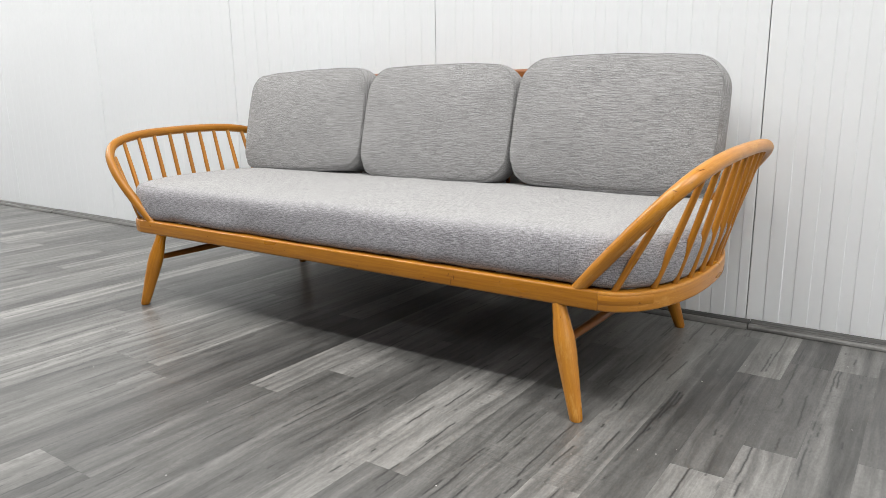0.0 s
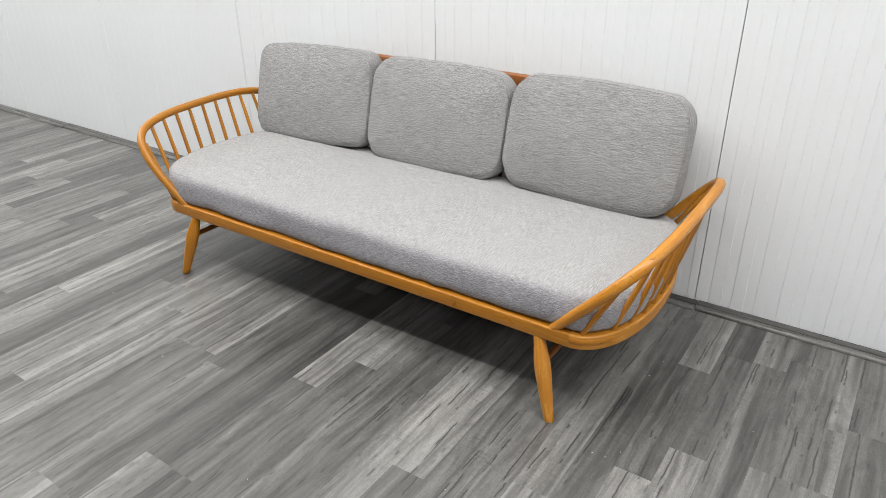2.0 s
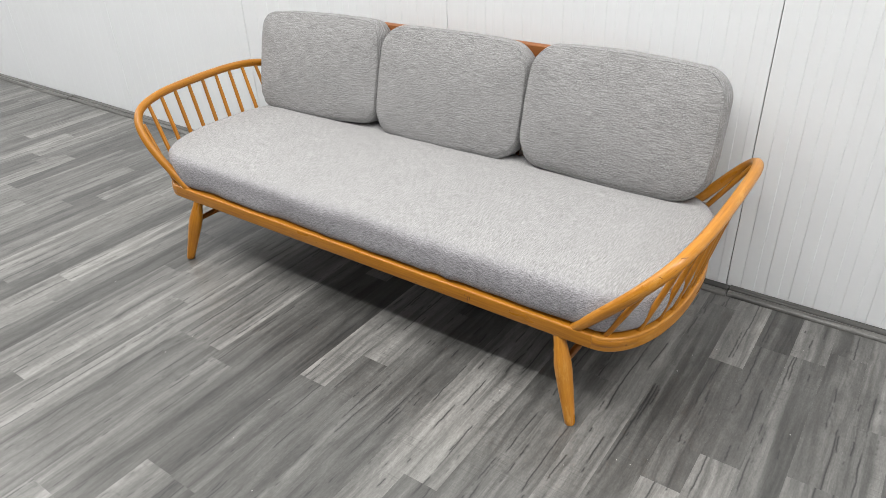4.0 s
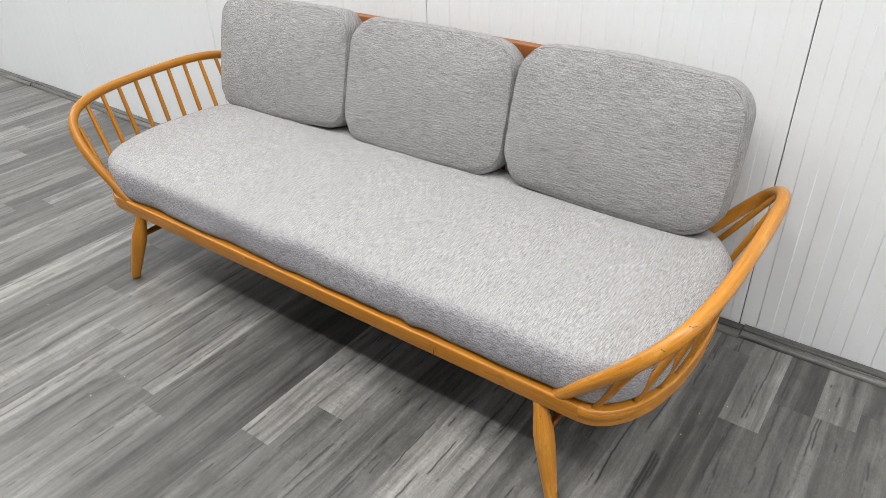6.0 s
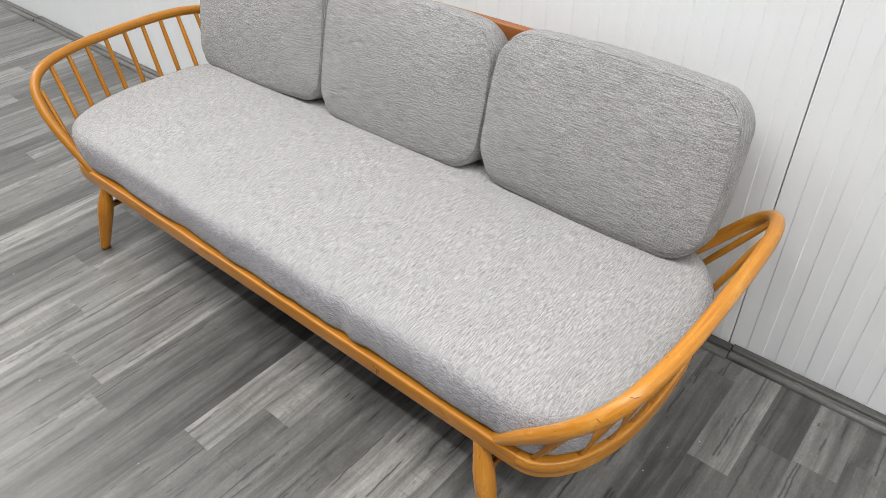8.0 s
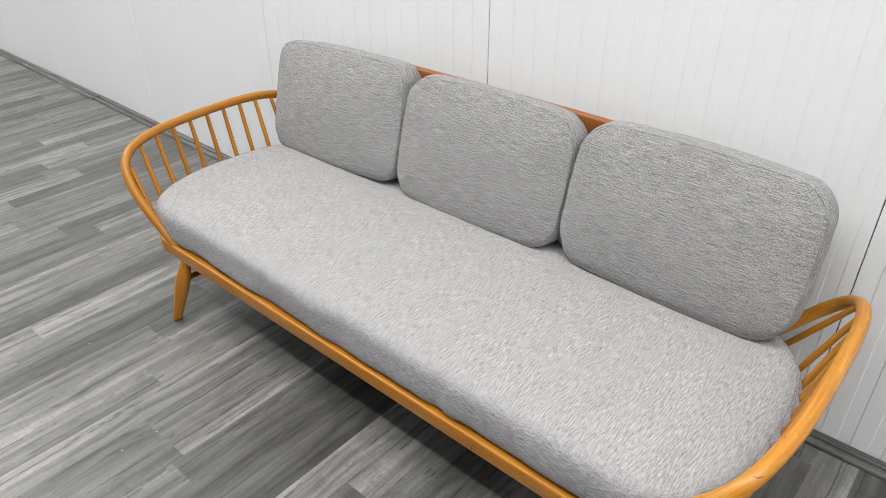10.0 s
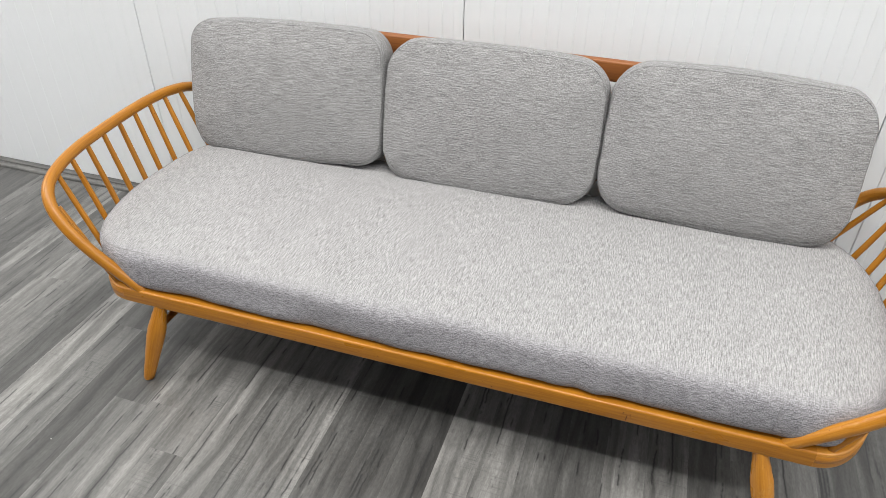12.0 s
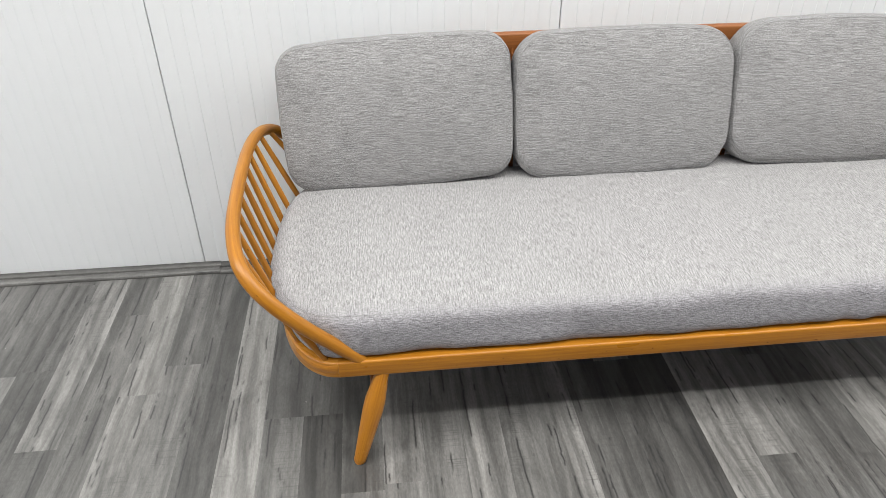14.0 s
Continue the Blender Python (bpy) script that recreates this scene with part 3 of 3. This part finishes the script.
# the crown's own map, across the couch, and how far each ring belongs to the crown
top_map = cover.data.uv_layers.new(name="TopMap")
for loop in cover.data.loops:
    top_map.data[loop.index].uv = (mplan[loop.vertex_index][1], mplan[loop.vertex_index][0])
crown = cover.data.attributes.new("crown", "FLOAT", "POINT")
for r, ring in enumerate(mrings):
    for v in ring:
        crown.data[v].value = min(1.0, max(0.0, (r - 8.5) / 3.0))


def seam_tube(points, radius):
    normals = [Vector((0.3, -0.5, 0.8)) for _ in points]
    return sweep(points, lambda i, n: oval(radius, radius, 6), normals)


def near_index(x, front=True):
    base = mattress_ring(0.0, 0)
    return min(range(len(base)), key=lambda i: abs(base[i].x - x) + (0 if (base[i].y < YC) == front else 9))


# thin darker tubes draw the shade line of the mattress seams
for sx in (1, -1):
    i = near_index(sx * 0.748)
    pts = [mv[mrings[r][i]] - shift for r in range(3, 11)]
    part("panel_seam", seam_tube(pts, 0.0008), FABRIC_SEAM_SHADE, mattress)
    total = len(mrings[0])
    if sx > 0:
        order = list(range(i, 300 + 44 + 10))
    else:
        order = list(range(i, -1, -1)) + list(range(total - 1, total - 44 - 10, -1))
    if sx > 0:
        order = order[order.index(300 + 10):]
    pts = [mv[mrings[10][j]] - shift for j in order]
    part("edge_seam", seam_tube(pts, 0.0007), FABRIC_SEAM_SHADE, mattress)


# ---- back cushions ----
def cushion_ring(w, h, r, inset, depth, seed, corner=10, edge=26):
    """A closed loop in the cushion's own plane (x across, z up) at depth y."""
    hw, hh = w / 2 - inset, h / 2 - inset
    rr = max(0.012, r - inset * 0.55)
    rr = min(rr, hh - 0.002, hw - 0.002) if hh > 0.01 else 0.002
    pts = []
    for cx, cz, a0 in ((hw - rr, hh - rr, 0), (-hw + rr, hh - rr, 90), (-hw + rr, -hh + rr, 180), (hw - rr, -hh + rr, 270)):
        for j in range(corner):
            a = radians(a0 + 90 * j / corner)
            pts.append((cx + rr * math.cos(a), cz + rr * math.sin(a)))
        a = radians(a0 + 90)
        x0, z0 = cx + rr * math.cos(a), cz + rr * math.sin(a)
        nx = {0: (-hw + rr, hh), 90: (-hw, -hh + rr), 180: (hw - rr, -hh), 270: (hw, hh - rr)}[a0]
        for j in range(edge):
            t = j / edge
            pts.append((x0 + (nx[0] - x0) * t, z0 + (nx[1] - z0) * t))
    out = []
    for x, z in pts:
        # edges bow outwards a little between the corners
        bow = 0.013 * (1 - min(1.0, abs(x) / (w / 2)) ** 2) * (z / (h / 2)) if abs(z) > 0.3 * h else 0.0
        bowx = 0.008 * (1 - min(1.0, abs(z) / (h / 2)) ** 2) * (x / (w / 2))
        lump = 0.005 * noise.noise(Vector((x * 4, z * 4, seed)))
        out.append(Vector((x + bowx + lump * x / w, depth, z + bow + lump)))
    return out


def back_cushion(x, z0, w, h, thick, lean, seed, corner=0.07, face_y=-0.302, turn=0.0, tilt=0.0, seam_lift=0.003):
    """A boxed cushion with piped edges that stands on the mattress and leans on the back."""
    t = thick / 2
    rows = [(h / 2 - 0.004, -t - 0.030), (0.145, -t - 0.0285), (0.115, -t - 0.026), (0.085, -t - 0.022), (0.06, -t - 0.0175), (0.04, -t - 0.0125), (0.024, -t - 0.0078), (0.013, -t - 0.0042), (0.006, -t - 0.0012), (0.0030, -t + 0.0012),
            (0.0015, -t + 0.005), (-0.003, -t * 0.62), (-0.0055, -t * 0.25), (-0.0055, t * 0.25), (-0.003, t * 0.62), (0.0015, t - 0.005),
            (0.003, t - 0.0012), (0.006, t + 0.001), (0.013, t + 0.003), (0.03, t + 0.007), (0.06, t + 0.011), (0.11, t + 0.014), (h / 2 - 0.004, t + 0.015)]
    verts, rings = [], []
    for inset, depth in rows:
        ids = []
        for p in cushion_ring(w, h, corner, inset, depth, seed):
            face = min(1.0, max(0.0, inset / 0.08))
            p.y += (noise.noise(Vector((p.x * 5.0, p.z * 5.0, seed + 5 + (7 if depth > 0 else 0)))) * 0.006 + noise.noise(Vector((p.x * 14, p.z * 14, seed))) * 0.0016) * face
            edge = 1 - face
            # the front seam rides a little above the seat, so that the boxing shows under it
            if depth < -t + 0.006:
                p.z += seam_lift * max(0.0, 1 - max(0.0, inset) / 0.07) * min(1.0, max(0.0, (-p.z / (h / 2) - 0.55) / 0.35))
            elif depth < -t * 0.2:
                p.y -= 0.33 * t * min(1.0, max(0.0, (-p.z / (h / 2) - 0.75) / 0.2))
            p.y += (1 if depth < 0 else -1) * 0.0022 * max(0.0, noise.noise(Vector((p.x * 34, p.z * 34, seed + 9)))) * max(0.0, 1 - abs(inset - 0.024) / 0.03)
            p.x += noise.noise(Vector((p.z * 16, depth * 20, seed + 2))) * 0.0022 * edge
            p.z += noise.noise(Vector((p.x * 16, depth * 20, seed + 3))) * 0.0022 * edge
            ids.append(len(verts))
            verts.append(p)
        rings.append(ids)
    n = len(rings[0])
    base = [verts[i] for i in rings[9]]
    run = [0.0]
    for a, b in zip(base, base[1:] + base[:1]):
        run.append(run[-1] + (b - a).length)
    faces, uvs = [], []
    for r in range(len(rings) - 1):
        for j in range(n):
            j2 = (j + 1) % n
            f = (rings[r][j], rings[r + 1][j], rings[r + 1][j2], rings[r][j2])
            faces.append(f)
            if 9 <= r <= 15:
                d0, d1 = rows[r][1], rows[r + 1][1]
                uvs.append([(run[j] + seed, d0), (run[j] + seed, d1), (run[j + 1] + seed, d1), (run[j + 1] + seed, d0)])
            else:
                uvs.append([(verts[v].x + seed, verts[v].z + seed * 2) for v in f])
    for ring, flip in ((rings[0], False), (rings[-1], True)):
        f = tuple(reversed(ring)) if flip else tuple(ring)
        faces.append(f)
        uvs.append([(verts[v].x + seed, verts[v].z + seed * 2) for v in f])
    lift = h / 2
    centre_y = face_y + t + 0.022
    m = Matrix.Translation((CX + x, centre_y, z0)) @ pose(0, 0, 0, -lean, 0, turn) @ pose(0, 0, lift, 0, tilt, 0)
    ob = thing("back_cushion", "boxed grey woven back cushion with piped edges and rounded corners", "cushion", "back cushions on the couch")
    ob.matrix_basis = m
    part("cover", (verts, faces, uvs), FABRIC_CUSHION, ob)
    for r, name in ((9, "front_piping"), (16, "rear_piping")):
        loop = [verts[i].copy() for i in rings[r]]
        part(name, sweep(loop, lambda i, n: oval(0.0013, 0.0013, 6), (0, 1, 0), closed=True), FABRIC_SEAM_SHADE, ob)
    return ob


back_cushion(-0.663, 0.419, 0.614, 0.372, 0.100, 15.0, 1.3, 0.060, tilt=-2.0)
back_cushion(-0.033, 0.417, 0.602, 0.376, 0.090, 15.0, 4.7, 0.078)
back_cushion(0.598, 0.421, 0.614, 0.380, 0.100, 14.5, 8.1, 0.082, tilt=0.7, seam_lift=0.007)


# ---- walls ----
WALL_LOW, WALL_TOP = 0.012, CEILING
PITCH = 0.0764
JOINTS = [0.966 + 1.148 * k for k in range(-7, 5)]


def wall_line(x):
    """The face of the panel wall, which swells back a few millimetres between its ends."""
    return 0.004 * math.sin(x * 1.3)


wall = thing("wall_north", "white ribbed steel panel wall with dark vertical joints", "wall", kind="structure")


def panel_mesh(x0, x1):
    rib = 0.0024 if x0 > 0.9 else 0.0017 if x0 > -1.4 else 0.0011      # the ribs are flatter on the panels further along
    line = []
    x0, x1 = x0 + 0.0014, x1 - 0.0014
    count = 15
    lead = 0.047
    line.append((x0, 0.012))
    line.append((x0, 0.0015))
    line.append((x0 + 0.002, 0.0))
    for k in range(count):
        a = x0 + lead + PITCH * k
        for dx, dy in ((-0.0010, rib), (0.0010, 0.0), (0.0410, 0.0), (0.0434, rib)):
            if a + dx < x1 - 0.006:
                line.append((a + dx, dy))
    line.append((x1 - 0.002, line[-1][1]))
    line.append((x1, 0.0015))
    line.append((x1, 0.012))
    verts, faces = [], []
    for x, d in line:
        y = wall_line(x) + d
        verts += [Vector((x, y, WALL_LOW)), Vector((x, y, WALL_TOP))]
    for i in range(len(line) - 1):
        faces.append((2 * i, 2 * i + 2, 2 * i + 3, 2 * i + 1))
    return verts, faces, None


for x0, x1 in zip(JOINTS, JOINTS[1:]):
    part("panel", panel_mesh(x0, x1), WHITE_PANEL, wall, smooth=False)


def box(x0, x1, y0, y1, z0, z1, bevel=0.0):
    bm = bmesh.new()
    bmesh.ops.create_cube(bm, size=1.0)
    for v in bm.verts:
        v.co = Vector(((x0 + x1) / 2 + v.co.x * (x1 - x0), (y0 + y1) / 2 + v.co.y * (y1 - y0), (z0 + z1) / 2 + v.co.z * (z1 - z0)))
    if bevel:
        bmesh.ops.bevel(bm, geom=bm.edges[:], offset=bevel, segments=2, affect="EDGES")
    return bm


X0, X1, Y0 = JOINTS[0], JOINTS[-1], -7.5
part("backing", box(X0 - 0.1, X1 + 0.1, 0.032, 0.15, -0.05, CEILING), JOINT_DARK, wall, smooth=False)
for name, b in (("wall_west", (X0 - 0.2, X0 + 0.01, Y0, 0.03)), ("wall_east", (X1 - 0.01, X1 + 0.2, Y0, 0.03)), ("wall_south", (X0 - 0.2, X1 + 0.2, Y0 - 0.2, Y0))):
    tagged(part(name, box(*b, -0.05, CEILING), PLASTER_DIM if name == "wall_south" else PLASTER, smooth=False), "plain grey painted wall closing the room", "wall", kind="structure")
tagged(part("ceiling", box(X0 - 0.2, X1 + 0.2, Y0 - 0.2, 0.15, CEILING, CEILING + 0.1), PLASTER, smooth=False), "plain light grey painted ceiling of the room", "ceiling", kind="structure")

# beading along the foot of the wall: a flat strip and a rounded bead in front of it, with butt joints
skirting = thing("baseboard", "low grey wood-print beading along the wall foot", "baseboard", kind="structure")
BREAKS = [-7.0, -5.6, -3.12, -1.275, 0.982, 3.2, 5.5]
for k, (a, b) in enumerate(zip(BREAKS, BREAKS[1:])):
    path = [Vector((a + 0.0012 + (b - a - 0.0024) * i / 12, 0, 0)) for i in range(13)]
    off = -0.005 * (k % 2)
    for p in path:
        p.y = wall_line(p.x) + off
    flat = [(0.002, -0.002), (0.002, 0.0195), (0.004, 0.021), (0.014, 0.0185), (0.021, 0.0150), (0.0235, 0.010), (0.0240, -0.002)]
    bead = [(0.0270, -0.002), (0.0270, 0.0105), (0.0285, 0.0135), (0.0325, 0.0150), (0.038, 0.0145), (0.0430, 0.0120), (0.0470, 0.0080), (0.0495, 0.0035), (0.050, -0.002)]
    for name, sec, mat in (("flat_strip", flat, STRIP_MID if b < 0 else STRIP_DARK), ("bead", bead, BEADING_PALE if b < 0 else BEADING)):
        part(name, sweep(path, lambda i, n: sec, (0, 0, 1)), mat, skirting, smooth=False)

# ---- floor of grey laminate strips, each a piece of its own; they run towards the wall ----
floor = part("floor", box(X0, X1, Y0, 0.10, -0.06, -0.0025), UNDERLAY, smooth=False)
tagged(floor, "grey wood-print laminate floor in narrow strips", "floor", kind="structure")
WIDE, ORIGIN = STRIP_WIDE, STRIP_ORIGIN
# where the strips end, column by column, along the stretch in front of the couch and beside it
ENDS = {-26: (-0.645,), -23: (-0.918,), -21: (-0.98,), -20: (-0.487,), -18: (-0.763,), -17: (-0.248,), -16: (-0.597,), -15: (-0.490, -1.368), -14: (-1.90,), -13: (-0.14, -1.231),
        -12: (-0.720, -1.337), -11: (-0.720,), -10: (-0.968,), -9: (-0.952, -1.619), -8: (-1.084,), -7: (-0.55,), -6: (-1.200,), -5: (-1.196,), -4: (-1.231, -1.810), -3: (-0.60, -1.812),
        -2: (-1.603,), -1: (-1.138, -1.606), 0: (-0.966,), 1: (-0.62, -1.75), 2: (-1.85,), 3: (-0.45, -1.70), 4: (-1.267,), 5: (-0.40,), 6: (-0.66, -1.60), 7: (-1.143,), 8: (-0.112,),
        9: (-0.40, -0.945), 10: (-0.265, -0.793), 11: (-0.259,), 12: (-0.182, -0.750), 13: (-0.475, -0.749)}
# strips that stand out pale or dim: column, and a place along it
PALE = ((-20, -0.8), (-18, -0.5), (-15, -0.8), (-13, -0.8), (-12, -1.0), (-8, -0.8), (-7, -0.8), (-1, -1.3), (0, -0.8), (9, -0.7), (9, -1.3), (7, -0.6), (8, -0.6), (10, -1.1), (11, -0.1), (11, -0.8), (12, -0.1), (12, -0.5), (12, -1.0), (13, -0.6), (4, -1.5), (-4, -1.0))
DIM = ((-11, -0.9), (-11, -0.5), (-10, -0.7), (-17, -0.5), (-12, -0.5), (-8, -1.3), (-5, -0.9), (-2, -1.2), (0, -1.2), (10, -0.1), (3, -1.2), (-18, -1.0), (-3, -1.2), (-14, -0.8))
rng = random.Random(11)


def strip_verts(x0, x1, y0, y1, z):
    g, c = 0.00002, 0.00015
    x0, x1, y0, y1 = x0 + g, x1 - g, y0 + g, y1 - g
    low = z - 0.0022
    outer = [(x0, y0, z - c * 0.6), (x1, y0, z - c * 0.6), (x1, y1, z - c * 0.6), (x0, y1, z - c * 0.6)]
    inner = [(x0 + c, y0 + c, z), (x1 - c, y0 + c, z), (x1 - c, y1 - c, z), (x0 + c, y1 - c, z)]
    foot = [(x, y, low) for x, y, _ in outer]
    faces = [(4, 5, 6, 7)] + [(i, (i + 1) % 4, 4 + (i + 1) % 4, 4 + i) for i in range(4)] + [(8 + i, 8 + (i + 1) % 4, (i + 1) % 4, i) for i in range(4)]
    return outer + inner + foot, faces


shared = {}
far_verts, far_faces = [], []
pieces = []
for col in range(-82, 54):
    x0 = ORIGIN + WIDE * col
    marks = list(ENDS.get(col, ()))
    y = min(-2.1, marks[-1] - 0.45) - rng.uniform(0.0, 0.5) if marks else -rng.uniform(0.05, 0.9)
    while y > Y0 + 0.2:
        marks.append(y)
        y -= rng.choice((0.40, 0.48, 0.60, 0.75, 0.9))
    edges = [0.02] + [v for v in marks if v < -0.03] + [Y0]
    for ya, yb in zip(edges, edges[1:]):
        pieces.append((col, x0, ya, yb))
near = [p for p in pieces if -2.6 < p[1] < 2.2 and p[2] > -2.1]
near.sort(key=lambda p: abs(p[1] + 0.1) + 0.6 * abs(p[2] + 0.9))
chosen = set(near[:290])
for p in pieces:
    col, x0, ya, yb = p
    if p in chosen:
        mat = STRIP
        for choice, spots in ((STRIP_PALE, PALE), (STRIP_DIM, DIM)):
            if any(c == col and yb < at < ya for c, at in spots):
                mat = choice
        size = round((ya - yb), 2)
        key = (size, mat.name)
        if key not in shared:
            v, f = strip_verts(-WIDE / 2, WIDE / 2, -size / 2, size / 2, 0.0)
            mesh = bpy.data.meshes.new("floor_strip")
            mesh.from_pydata(v, [], f)
            mesh.materials.append(mat)
            shared[key] = mesh
        ob = new("floor_strip", shared[key])
        ob.location = (x0 + WIDE / 2, (ya + yb) / 2, 0.0)
        ob.scale = (1.0, (ya - yb) / size, 1.0)
        ob.parent = floor
    else:
        v, f = strip_verts(x0, x0 + WIDE, yb, ya, 0.0)
        k = len(far_verts)
        far_verts += v
        far_faces += [tuple(i + k for i in q) for q in f]
far = part("far_strips", (far_verts, far_faces, None), STRIP_FAR, floor, smooth=False)
tagged(far, kind="stuff")

# ---- small litter on the floor ----
def flakes(spots, size, z):
    verts, faces = [], []
    dice = random.Random(5)
    for x, y in spots:
        r = size * dice.uniform(0.6, 1.2)
        k = len(verts)
        turn = dice.uniform(0, 6.28)
        for j in range(5):
            a = turn + j * 1.2566
            verts.append((x + r * math.cos(a) * dice.uniform(0.6, 1.1), y + r * math.sin(a) * dice.uniform(0.5, 1.0), z))
        verts.append((x, y, z + r * 0.7))
        faces += [(k + j, k + (j + 1) % 5, k + 5) for j in range(5)] + [tuple(k + j for j in reversed(range(5)))]
    return verts, faces, None


CRUMBS = ((-0.919, -1.140), (-0.397, -1.198), (-0.405, -1.297), (0.039, -1.267), (0.070, -1.426), (1.044, -0.349), (0.977, -0.512), (1.029, -0.887), (0.702, -1.263), (0.579, -0.872), (1.264, -0.212), (0.964, -0.931),
          (1.000, -0.927), (-1.836, -0.362), (0.991, -0.415), (-0.958, -0.669), (0.518, -0.731), (1.31, -0.60), (0.86, -1.02), (0.25, -1.52))
tagged(part("floor_crumbs", flakes(CRUMBS, 0.0019, 0.0), WHITE_FLAKE), "tiny white crumbs lying on the grey floor", "crumbs", kind="stuff")

# pale filler that shows in the gap between strip and bead
for x, long in ((1.167, 0.020), (1.425, 0.014), (-1.775, 0.022), (-3.10, 0.020), (-2.59, 0.016)):
    part("filler", box(x - long / 2, x + long / 2, wall_line(x) - 0.034, wall_line(x) - 0.027, 0.008, 0.0135, 0.001), PALE_FILLER, skirting)
